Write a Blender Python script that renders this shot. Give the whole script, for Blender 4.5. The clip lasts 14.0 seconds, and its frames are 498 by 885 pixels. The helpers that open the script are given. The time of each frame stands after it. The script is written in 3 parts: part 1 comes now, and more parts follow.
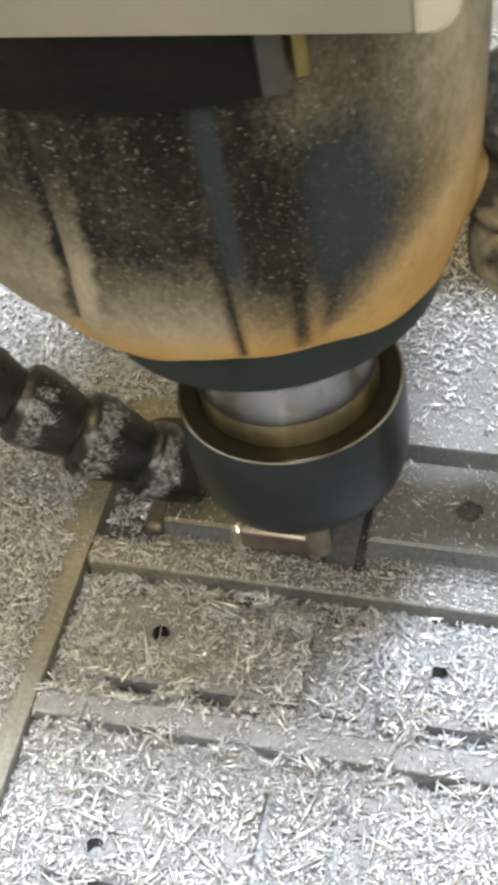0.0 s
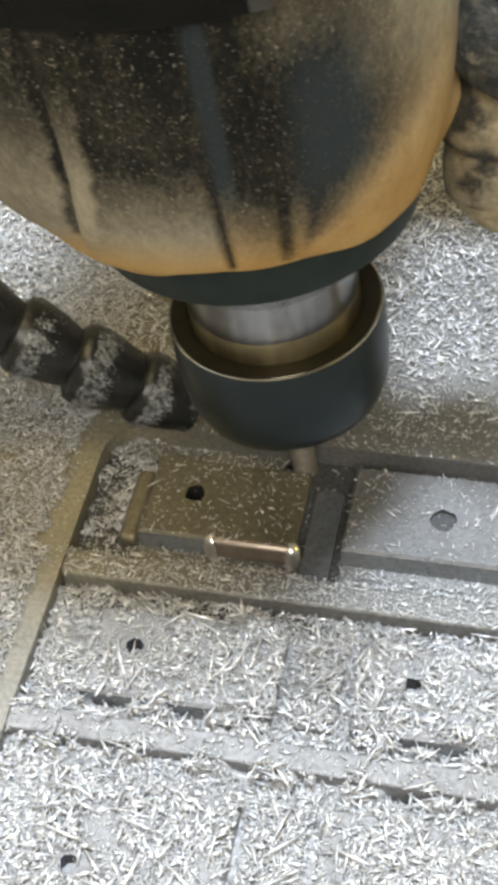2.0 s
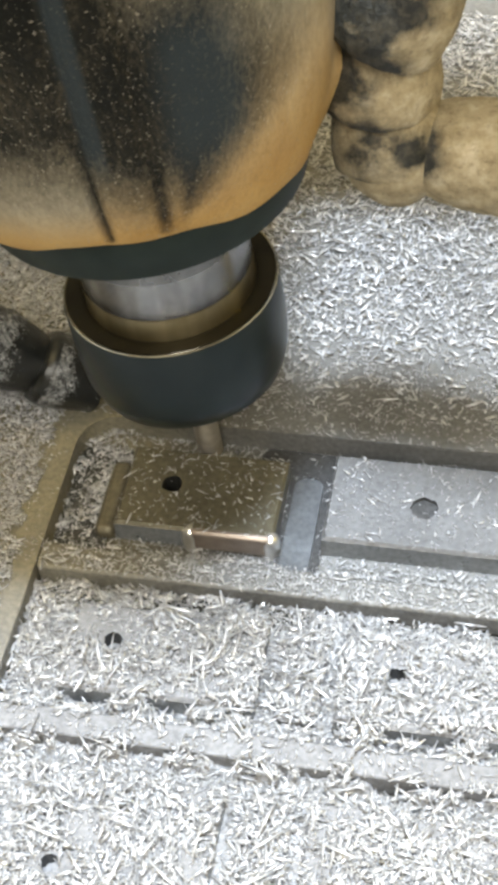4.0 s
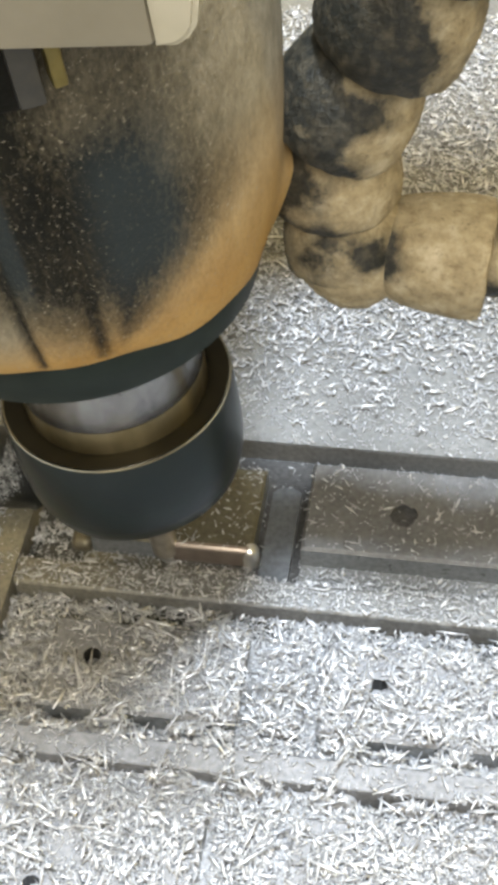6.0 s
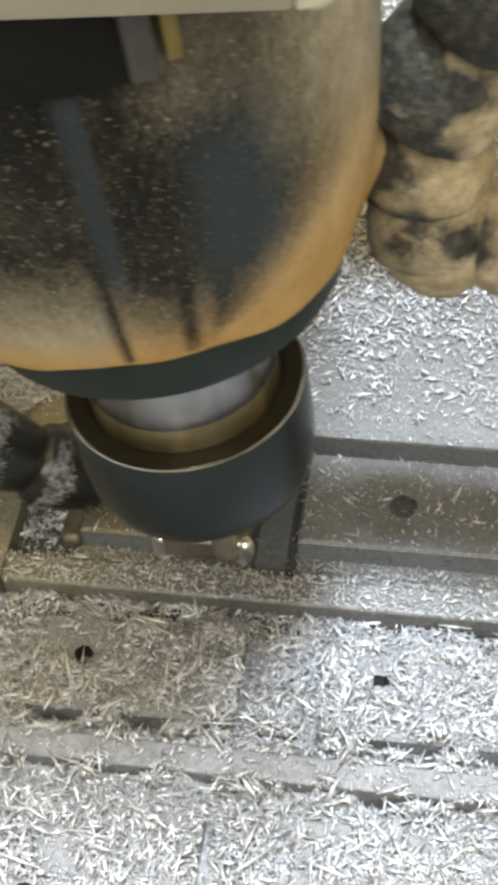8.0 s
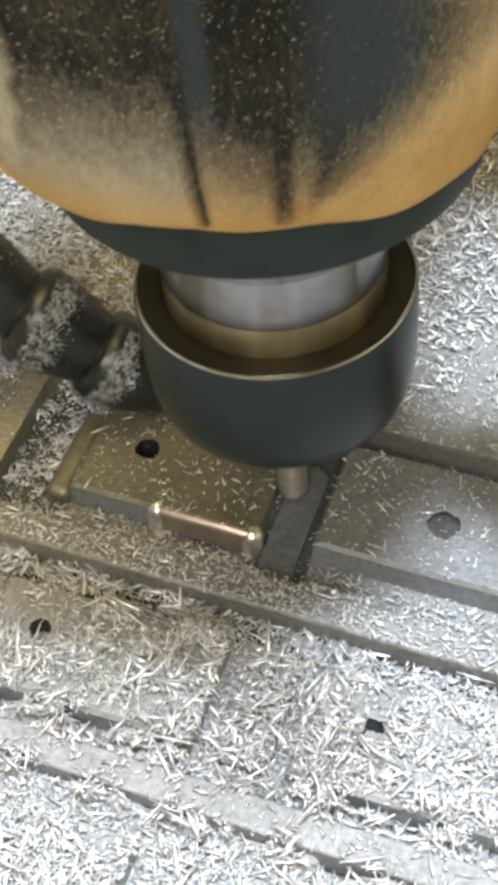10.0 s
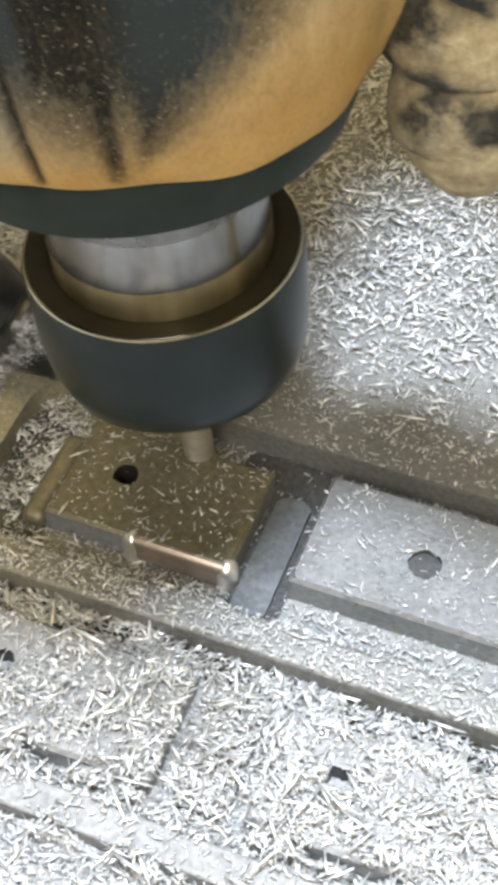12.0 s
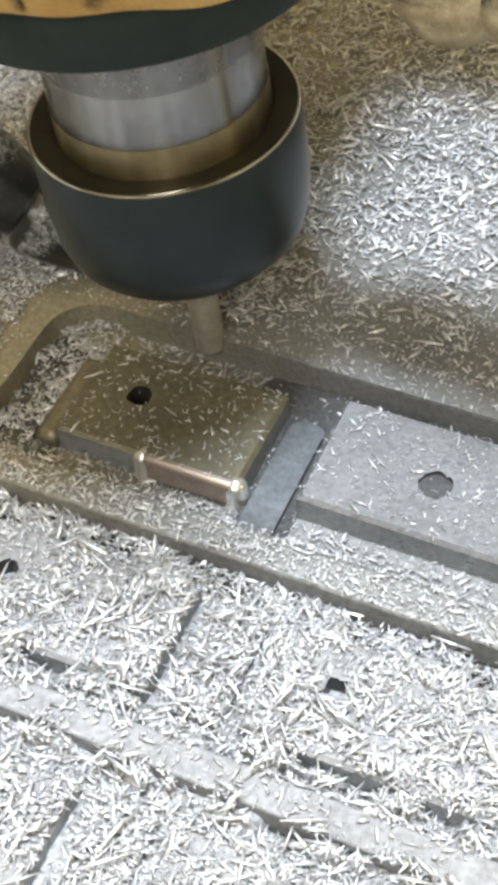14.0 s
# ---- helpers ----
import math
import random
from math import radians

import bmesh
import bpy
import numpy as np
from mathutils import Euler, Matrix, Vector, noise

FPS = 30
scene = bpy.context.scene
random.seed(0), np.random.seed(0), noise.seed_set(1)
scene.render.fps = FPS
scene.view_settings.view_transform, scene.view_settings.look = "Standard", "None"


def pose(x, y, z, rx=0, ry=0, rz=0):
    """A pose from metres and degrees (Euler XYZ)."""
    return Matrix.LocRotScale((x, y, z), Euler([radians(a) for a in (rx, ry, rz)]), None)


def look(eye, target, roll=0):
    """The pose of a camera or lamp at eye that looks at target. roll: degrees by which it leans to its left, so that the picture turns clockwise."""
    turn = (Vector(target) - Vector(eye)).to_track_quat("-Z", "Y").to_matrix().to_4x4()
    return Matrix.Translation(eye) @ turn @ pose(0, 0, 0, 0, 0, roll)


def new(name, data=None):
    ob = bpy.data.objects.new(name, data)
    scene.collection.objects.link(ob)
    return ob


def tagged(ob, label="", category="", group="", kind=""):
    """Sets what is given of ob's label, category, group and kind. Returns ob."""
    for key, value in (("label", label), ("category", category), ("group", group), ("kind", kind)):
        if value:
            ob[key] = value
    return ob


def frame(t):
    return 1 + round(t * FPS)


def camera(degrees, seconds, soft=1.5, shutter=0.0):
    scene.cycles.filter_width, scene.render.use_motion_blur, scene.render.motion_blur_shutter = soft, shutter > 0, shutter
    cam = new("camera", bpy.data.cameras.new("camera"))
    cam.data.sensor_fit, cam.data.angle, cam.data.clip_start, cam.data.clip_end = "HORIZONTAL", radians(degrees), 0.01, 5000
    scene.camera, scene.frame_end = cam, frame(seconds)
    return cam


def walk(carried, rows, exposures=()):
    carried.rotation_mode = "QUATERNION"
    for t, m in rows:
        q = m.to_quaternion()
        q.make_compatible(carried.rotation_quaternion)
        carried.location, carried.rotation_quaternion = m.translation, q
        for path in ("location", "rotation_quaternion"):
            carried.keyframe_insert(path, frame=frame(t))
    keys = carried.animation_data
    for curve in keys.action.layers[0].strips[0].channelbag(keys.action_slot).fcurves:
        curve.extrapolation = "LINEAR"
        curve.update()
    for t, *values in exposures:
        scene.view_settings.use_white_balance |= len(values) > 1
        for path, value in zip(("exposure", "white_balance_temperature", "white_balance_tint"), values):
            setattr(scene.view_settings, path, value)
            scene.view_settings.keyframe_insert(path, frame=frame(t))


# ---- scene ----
cam = camera(19.8, 14.0, soft=4.8, shutter=0.4)
PATH = [
    (0, (0.066, -0.143, 0.226), (-0.328, 1.129, -1.265), -6.3),
    (0.5, (0.066, -0.143, 0.226), (-0.321, 1.131, -1.267), -6.0),
    (1, (0.066, -0.142, 0.226), (-0.311, 1.124, -1.276), -6.0),
    (1.5, (0.069, -0.14, 0.227), (-0.314, 1.118, -1.28), -6.5),
    (2, (0.068, -0.138, 0.229), (-0.306, 1.121, -1.279), -6.2),
    (2.5, (0.066, -0.138, 0.228), (-0.287, 1.117, -1.289), -5.3),
    (3, (0.066, -0.137, 0.226), (-0.285, 1.121, -1.289), -5.5),
    (5.5, (0.063, -0.134, 0.225), (-0.224, 1.126, -1.301), -4.8),
    (6, (0.064, -0.132, 0.225), (-0.228, 1.128, -1.3), -5.2),
    (6.5, (0.059, -0.131, 0.224), (-0.211, 1.13, -1.305), -4.3),
    (7, (0.059, -0.134, 0.225), (-0.203, 1.129, -1.303), -4.0),
    (7.5, (0.059, -0.129, 0.222), (-0.205, 1.124, -1.314), -4.4),
    (8, (0.061, -0.128, 0.218), (-0.209, 1.132, -1.312), -5.0),
    (10.5, (0.068, -0.093, 0.186), (-0.347, 1.068, -1.389), 0.4),
    (11, (0.069, -0.091, 0.189), (-0.348, 1.05, -1.4), 0.0),
    (11.5, (0.077, -0.093, 0.186), (-0.373, 1.082, -1.368), -0.9),
    (12, (0.076, -0.086, 0.188), (-0.395, 1.062, -1.381), -1.2),
    (12.5, (0.082, -0.091, 0.188), (-0.442, 1.034, -1.38), -3.1),
    (13, (0.086, -0.094, 0.189), (-0.455, 1.032, -1.373), -3.7),
    (13.5, (0.09, -0.092, 0.184), (-0.483, 1.03, -1.37), -5.0),
    (14, (0.092, -0.092, 0.176), (-0.505, 1.028, -1.369), -4.9),
]
walk(cam, [(t, look(eye, target, roll)) for t, eye, target, roll in PATH],
     exposures=[(0.0, 0.46), (0.6, 0.62), (1.1, 0.50), (2.0, 0.20), (2.5, 0.22), (3.0, 0.52), (3.4, 0.48), (5.2, 0.38), (6.5, 0.42), (7.0, 0.20), (7.5, 0.20), (8.1, 0.42), (10.4, 0.58), (11.2, 0.48), (12.0, 0.62), (12.6, 0.52), (14.0, 0.45)])

# ---------------------------------------------------------------- light
LAMP_AT = (0.10, 0.02, 1.45)


def area_lamp(name, at, aim, watts, size, colour, shape="DISK"):
    data = bpy.data.lights.new(name, "AREA")
    data.energy, data.size, data.shape, data.color = watts, size, shape, colour
    ob = new(name, data)
    ob.matrix_world = look(at, aim)
    return ob


area_lamp("work_light", LAMP_AT, (0.02, 0.03, 0), 43.5, 0.20, (0.76, 0.87, 1.0))
area_lamp("ceiling_light", (-0.35, 0.40, 1.83), (-0.35, 0.40, 0), 35.0, 1.3, (1.0, 0.80, 0.42), "SQUARE")
# unseen fill lamp added to brighten the spindle and the front-facing walls
area_lamp("front_fill", (0.35, -1.45, 1.6), (0, 0, 0.05), 33.0, 1.0, (1.0, 0.95, 0.83), "SQUARE")
area_lamp("side_light", (1.35, 0.22, 0.85), (0.02, 0.04, 0.05), 2.2, 0.09, (1.0, 0.72, 0.08))
world = bpy.data.worlds.new("world")
scene.world = world
world.use_nodes = True
world.node_tree.nodes["Background"].inputs[0].default_value = (0.9, 0.85, 0.7, 1)
world.node_tree.nodes["Background"].inputs[1].default_value = 0.05


# ---------------------------------------------------------------- materials
class Nodes:
    """A small builder for node materials."""

    def __init__(self, name):
        self.mat = bpy.data.materials.new(name)
        self.mat.use_nodes = True
        self.tree = self.mat.node_tree
        self.bsdf = self.tree.nodes["Principled BSDF"]

    def put(self, kind, **values):
        node = self.tree.nodes.new(kind)
        for key, value in values.items():
            node.inputs[key.replace("_", " ")].default_value = value
        return node

    def join(self, a, b):
        self.tree.links.new(a, b)

    def coords(self):
        return self.put("ShaderNodeTexCoord").outputs["Object"]

    def noise(self, scale, detail=4.0, rough=0.6, vector=None):
        n = self.put("ShaderNodeTexNoise", Scale=scale, Detail=detail, Roughness=rough)
        self.join(vector or self.coords(), n.inputs["Vector"])
        return n.outputs["Fac"]

    def ramp(self, value, stops):
        r = self.put("ShaderNodeValToRGB")
        el = r.color_ramp.elements
        while len(el) < len(stops):
            el.new(0.5)
        for e, (at, colour) in zip(el, stops):
            e.position = at
            e.color = (*colour, 1) if len(colour) == 3 else colour
        self.join(value, r.inputs[0])
        return r.outputs[0]

    def mix(self, fac, a, b):
        m = self.put("ShaderNodeMix")
        m.data_type = "RGBA"
        for value, slot in ((fac, 0), (a, 6), (b, 7)):
            if hasattr(value, "links"):
                self.join(value, m.inputs[slot])
            else:
                m.inputs[slot].default_value = value if slot == 0 else (*value, 1)
        return m.outputs[2]

    def math(self, how, a, b):
        m = self.put("ShaderNodeMath")
        m.operation = how
        for value, slot in ((a, 0), (b, 1)):
            if hasattr(value, "links"):
                self.join(value, m.inputs[slot])
            else:
                m.inputs[slot].default_value = value
        return m.outputs[0]

    def bump(self, height, strength, distance):
        b = self.put("ShaderNodeBump", Strength=strength, Distance=distance)
        self.join(height, b.inputs["Height"])
        self.join(b.outputs[0], self.bsdf.inputs["Normal"])

    def set(self, colour=None, rough=None, metal=None):
        for value, slot in ((colour, "Base Color"), (rough, "Roughness"), (metal, "Metallic")):
            if value is None:
                continue
            if hasattr(value, "links"):
                self.join(value, self.bsdf.inputs[slot])
            else:
                self.bsdf.inputs[slot].default_value = (*value, 1) if slot == "Base Color" else value
        return self


def grey(v):
    return (v, v, v)


def make_aluminium(name, tint, rough_lo, rough_hi, scratch, film=None):
    n = Nodes(name)
    big, fine = n.noise(55, 5), n.noise(900, 3)
    tone = n.ramp(big, [(0.3, tuple(0.74 * c for c in tint)), (0.7, tint)])
    if film:  # dried oil along the worked corner
        along_x = n.put("ShaderNodeSeparateXYZ")
        n.join(n.coords(), along_x.inputs[0])
        reach = n.math("ADD", n.math("MULTIPLY", along_x.outputs["X"], 14.0), n.math("MULTIPLY", n.noise(45, 4), 0.7))
        depth = n.math("ADD", n.math("MULTIPLY", along_x.outputs["Y"], 22.0), n.math("MULTIPLY", n.noise(60, 4), 0.7))
        oily = n.math("MULTIPLY", n.ramp(reach, [(0.15, grey(1.0)), (0.62, grey(0.0))]), n.ramp(depth, [(0.35, grey(0.25)), (0.95, grey(1.0))]))
        tone = n.mix(oily, tone, film)
    speck = n.ramp(fine, [(0.35, grey(0.55)), (0.65, grey(1.0))])
    m = n.put("ShaderNodeMix")
    m.data_type, m.blend_type = "RGBA", "MULTIPLY"
    m.inputs[0].default_value = 0.7
    n.join(tone, m.inputs[6])
    n.join(speck, m.inputs[7])
    n.set(m.outputs[2], n.ramp(n.noise(260, 4), [(0.3, grey(rough_lo)), (0.7, grey(rough_hi))]), 0.45)
    n.bump(n.noise(1400, 4, 0.7), scratch, 0.0004)
    return n.mat


def make_chip(name="bright_aluminium_chip"):
    n = Nodes(name)
    rnd = n.put("ShaderNodeNewGeometry").outputs["Random Per Island"]
    n.set(n.ramp(rnd, [(0.0, (0.34, 0.345, 0.36)), (0.45, (0.52, 0.525, 0.54)), (0.8, (0.63, 0.635, 0.65)), (1.0, (0.76, 0.76, 0.77))]),
          n.ramp(rnd, [(0.0, grey(0.52)), (1.0, grey(0.33))]), 0.52)
    n.bump(n.noise(1500, 2), 0.4, 0.0003)
    return n.mat


def make_crust():
    """Dried coolant and dust over black plastic."""
    n = Nodes("dried_tan_coolant_crust")
    attr = n.put("ShaderNodeAttribute")
    attr.attribute_name = "deposit"
    patch = n.math("ADD", attr.outputs["Fac"], n.math("MULTIPLY", n.math("SUBTRACT", n.noise(170, 6, 0.72), 0.5), 1.15))
    mask = n.ramp(patch, [(0.26, grey(0.0)), (0.44, grey(0.55)), (0.72, grey(1.0))])
    tan = n.ramp(n.noise(210, 6, 0.7), [(0.3, (0.19, 0.145, 0.08)), (0.52, (0.38, 0.31, 0.19)), (0.78, (0.62, 0.545, 0.40))])
    tan = n.mix(n.ramp(n.noise(800, 4, 0.7), [(0.54, grey(0.0)), (0.70, grey(0.55))]), tan, (0.12, 0.09, 0.05))
    n.set(n.mix(mask, n.ramp(n.noise(500, 4, 0.7), [(0.45, (0.010, 0.011, 0.009)), (0.7, (0.06, 0.052, 0.036))]), tan), n.ramp(mask, [(0.0, grey(0.5)), (1.0, grey(0.8))]), 0.0)
    n.bump(n.noise(600, 5, 0.7), 0.7, 0.0008)
    return n.mat


def make_body():
    """Dark enamel under orange and grey dried coolant, brushed upwards by the draught."""
    n = Nodes("dark_enamel_with_dried_coolant")
    attr = n.put("ShaderNodeAttribute")
    attr.attribute_name = "deposit"
    warm = n.put("ShaderNodeAttribute")
    warm.attribute_name = "orange"
    map_ = n.put("ShaderNodeMapping")
    map_.inputs["Scale"].default_value = (1, 1, 0.55)
    n.join(n.coords(), map_.inputs["Vector"])
    grain = n.noise(1500, 3, 0.7, map_.outputs[0])
    fine = n.noise(420, 5, 0.7, map_.outputs[0])
    mid = n.noise(75, 4, 0.6, map_.outputs[0])
    clean = n.put("ShaderNodeAttribute")
    clean.attribute_name = "clean"
    rough_edge = n.math("ADD", n.math("MULTIPLY", n.math("SUBTRACT", grain, 0.5), 0.55), n.math("MULTIPLY", n.math("SUBTRACT", fine, 0.5), 0.22))
    soft = n.math("ADD", attr.outputs["Fac"], rough_edge)
    mask = n.ramp(soft, [(0.06, grey(0.0)), (0.45, grey(0.34)), (0.98, grey(1.0))])
    dark = n.mix(clean.outputs["Fac"], n.ramp(mid, [(0.35, (0.006, 0.006, 0.004)), (0.7, (0.014, 0.013, 0.009))]), (0.026, 0.034, 0.038))
    dust = n.mix(warm.outputs["Fac"], n.ramp(fine, [(0.3, (0.29, 0.25, 0.175)), (0.7, (0.40, 0.35, 0.255))]), n.ramp(mid, [(0.3, (0.44, 0.255, 0.08)), (0.7, (0.54, 0.355, 0.14))]))
    fleck = n.ramp(n.noise(1700, 2, 0.6), [(0.62, grey(0.0)), (0.72, grey(1.0))])
    grime = n.ramp(n.noise(150, 5, 0.7, map_.outputs[0]), [(0.42, grey(0.0)), (0.64, grey(0.9))])
    dirty = n.math("MULTIPLY", n.math("MULTIPLY", grime, n.ramp(grain, [(0.42, grey(0.0)), (0.60, grey(1.0))])), n.math("SUBTRACT", 1.0, n.math("MULTIPLY", clean.outputs["Fac"], 0.85)))
    base = n.mix(dirty, dark, (0.052, 0.043, 0.028))
    flecked = n.math("MULTIPLY", fleck, n.math("SUBTRACT", 0.62, n.math("MULTIPLY", clean.outputs["Fac"], 0.5)))
    colour = n.mix(flecked, n.mix(mask, base, dust), (0.36, 0.32, 0.25))
    n.set(colour, n.ramp(mask, [(0.0, grey(0.5)), (1.0, grey(0.72))]), 0.0)
    n.bsdf.inputs["Specular IOR Level"].default_value = 0.15
    n.bump(grain, 0.45, 0.0005)
    return n.mat


def make_plain(name, a, b, rough, metal=0.0, scale=200.0, bump=0.1):
    n = Nodes(name)
    n.set(n.ramp(n.noise(scale, 5), [(0.3, a), (0.7, b)]), rough, metal)
    n.bump(n.noise(scale * 5, 4), bump, 0.0003)
    return n.mat


M_PLATE = make_aluminium("milled_aluminium", (0.205, 0.205, 0.208), 0.38, 0.58, 0.5)
# first boss: olive oil film, with the spindle's brown shade mixed into the tint
M_OIL_SHADE_PLATE = make_aluminium("oil_filmed_shaded_aluminium", (0.19, 0.172, 0.118), 0.30, 0.5, 0.5)
M_CUT = make_aluminium("freshly_cut_aluminium", (0.28, 0.295, 0.31), 0.26, 0.44, 0.15)
M_BED = make_aluminium("packed_fine_swarf", (0.50, 0.50, 0.51), 0.5, 0.75, 1.0)
# plate metal with some dust; the front rows' stronger light is in its paler tone
M_LIT_DUSTED = make_aluminium("lit_dusty_aluminium", (0.33, 0.33, 0.34), 0.6, 0.8, 0.6)
M_RIM = make_aluminium("uncut_plate_with_oily_film", (0.245, 0.243, 0.236), 0.40, 0.6, 0.5, film=(0.29, 0.265, 0.195))
M_TAN = make_aluminium("oil_stained_step", (0.22, 0.195, 0.135), 0.32, 0.5, 0.3)
# trench floors: wet silt and the shade lying over it, both in one dark tone
M_WET_SHADED = make_aluminium("wet_shaded_floor", (0.13, 0.128, 0.115), 0.35, 0.6, 1.0)
M_SLOT = make_aluminium("dull_slot_floor", (0.165, 0.176, 0.19), 0.3, 0.5, 0.3)
M_CHIP = make_chip()
M_DULL = make_plain("dull_wet_swarf", (0.02, 0.022, 0.024), (0.42, 0.43, 0.44), 0.4, 0.5, 900, 0.2)
M_CRUST = make_crust()
M_BODY = make_body()
M_HOSE = make_plain("wet_black_hose_plastic", (0.004, 0.005, 0.005), (0.014, 0.015, 0.015), 0.34, 0.0, 300, 0.3)
M_CAP = make_plain("oily_black_cap", (0.009, 0.015, 0.013), (0.015, 0.023, 0.020), 0.5)
M_NUT = make_plain("blued_steel", (0.006, 0.012, 0.013), (0.010, 0.018, 0.020), 0.30, 0.25, 120)
M_CAP.node_tree.nodes["Principled BSDF"].inputs["Specular IOR Level"].default_value = 0.2
M_NUT_TOP = make_plain("oily_brown_steel", (0.015, 0.012, 0.006), (0.026, 0.021, 0.010), 0.5, 0.3)
# pale metal on the nut's edge, with the edge's glint put into its colour
M_EDGE = make_plain("bright_glint_edge", (0.50, 0.48, 0.40), (0.80, 0.77, 0.68), 0.14, 1.0, 260)


def make_turned(name, a, b, rough, metal):
    """Turned metal with fine streaks running up its side."""
    n = Nodes(name)
    stretch = n.put("ShaderNodeMapping")
    stretch.inputs["Scale"].default_value = (1, 1, 0.025)
    n.join(n.coords(), stretch.inputs["Vector"])
    streak = n.noise(240, 2, 0.5, stretch.outputs[0])
    blotch = n.noise(110, 3, 0.6)
    n.set(n.ramp(n.math("ADD", n.math("MULTIPLY", streak, 0.6), n.math("MULTIPLY", blotch, 0.4)), [(0.42, a), (0.58, b)]),
          n.ramp(n.noise(420, 3), [(0.3, grey(rough * 0.92)), (0.7, grey(rough * 1.12))]), metal)
    return n.mat


M_STEEL = make_turned("ground_steel", (0.21, 0.207, 0.208), (0.38, 0.375, 0.372), 0.22, 0.97)
M_OILY = make_turned("oil_stained_steel", (0.19, 0.155, 0.085), (0.29, 0.24, 0.14), 0.30, 0.85)
M_CARBIDE = make_plain("carbide_tool", (0.34, 0.31, 0.26), (0.48, 0.45, 0.40), 0.34, 0.6, 500)
M_BEIGE = make_plain("beige_machine_paint", (0.25, 0.225, 0.17), (0.30, 0.27, 0.21), 0.55, 0.0, 90)
M_CREAM = make_plain("cream_machine_paint", (0.46, 0.43, 0.34), (0.54, 0.50, 0.41), 0.5, 0.0, 120)
M_WALL = make_plain("workshop_wall_paint", (0.50, 0.46, 0.38), (0.58, 0.54, 0.45), 0.8, 0.0, 6)
M_FLOOR = make_plain("workshop_concrete", (0.16, 0.15, 0.13), (0.24, 0.23, 0.20), 0.7, 0.0, 8)
M_TABLE = make_plain("machine_table_steel", (0.20, 0.20, 0.19), (0.30, 0.30, 0.28), 0.5, 0.6, 40)
# dark silt in holes and corner; also the painted shade on the channel floor
M_SILT_SHADE = make_plain("dark_silt_and_shade", (0.03, 0.03, 0.03), (0.09, 0.09, 0.092), 0.6, 0.2, 1100, 0.8)
# near-black tone for the walls and bottoms of the open bored holes
M_DARK = make_plain("dark_hole_inside", (0.010, 0.010, 0.010), (0.02, 0.02, 0.018), 0.4)


M_STEEL_UP = make_turned("ground_steel_dull", (0.17, 0.17, 0.172), (0.26, 0.26, 0.262), 0.28, 0.95)
for m in (M_STEEL, M_STEEL_UP, M_OILY):
    tangent = m.node_tree.nodes.new("ShaderNodeTangent")
    tangent.direction_type, tangent.axis = "RADIAL", "Z"
    shade = m.node_tree.nodes["Principled BSDF"]
    shade.inputs["Anisotropic"].default_value = 0.85
    shade.inputs["Anisotropic Rotation"].default_value = 0.25
    m.node_tree.links.new(tangent.outputs[0], shade.inputs["Tangent"])


# ---------------------------------------------------------------- mesh helpers
def mesh_object(name, bm, material, parent=None, label="", smooth=False):
    me = bpy.data.meshes.new(name)
    bmesh.ops.recalc_face_normals(bm, faces=bm.faces)
    bm.to_mesh(me)
    bm.free()
    for m in material if isinstance(material, (list, tuple)) else [material]:
        me.materials.append(m)
    if smooth:
        me.polygons.foreach_set("use_smooth", [True] * len(me.polygons))
        me.set_sharp_from_angle(angle=radians(40))
    ob = new(name, me)
    if parent:
        ob.parent = parent
    return tagged(ob, label)


def part(name, bm, material, parent, label="", smooth=True):
    return mesh_object(name, bm, material, parent, label, smooth)


def box(x0, x1, y0, y1, z0, z1, bevel=0.0, segments=2):
    bm = bmesh.new()
    bmesh.ops.create_cube(bm, size=1.0)
    for v in bm.verts:
        v.co = Vector(((x0 + x1) / 2 + v.co.x * (x1 - x0), (y0 + y1) / 2 + v.co.y * (y1 - y0), (z0 + z1) / 2 + v.co.z * (z1 - z0)))
    if bevel:
        bmesh.ops.bevel(bm, geom=bm.edges[:], offset=bevel, segments=segments, affect="EDGES", profile=0.5)
    return bm


def lathe(profile, steps=96, close=True):
    """Turn (radius, height) pairs round the z axis."""
    bm = bmesh.new()
    rings = []
    for r, z in profile:
        rings.append([bm.verts.new((r * math.cos(a), r * math.sin(a), z)) for a in (2 * math.pi * i / steps for i in range(steps))])
    for lo, hi in zip(rings, rings[1:]):
        for i in range(steps):
            j = (i + 1) % steps
            bm.faces.new((lo[i], lo[j], hi[j], hi[i]))
    if close:
        bm.faces.new(rings[0][::-1])
        bm.faces.new(rings[-1])
    return bm


def prism(outline, z0, z1, bevel=0.0):
    bm = bmesh.new()
    lo = [bm.verts.new((x, y, z0)) for x, y in outline]
    hi = [bm.verts.new((x, y, z1)) for x, y in outline]
    n = len(outline)
    bm.faces.new(lo[::-1])
    top = bm.faces.new(hi)
    for i in range(n):
        bm.faces.new((lo[i], lo[(i + 1) % n], hi[(i + 1) % n], hi[i]))
    if bevel:
        bmesh.ops.bevel(bm, geom=list(top.edges), offset=bevel, segments=2, affect="EDGES")
    return bm


def rounded(x0, x1, y0, y1, r, steps=6):
    pts = []
    for cx, cy, a0 in ((x1 - r, y0 + r, -90), (x1 - r, y1 - r, 0), (x0 + r, y1 - r, 90), (x0 + r, y0 + r, 180)):
        for i in range(steps + 1):
            a = radians(a0 + 90 * i / steps)
            pts.append((cx + r * math.cos(a), cy + r * math.sin(a)))
    return pts


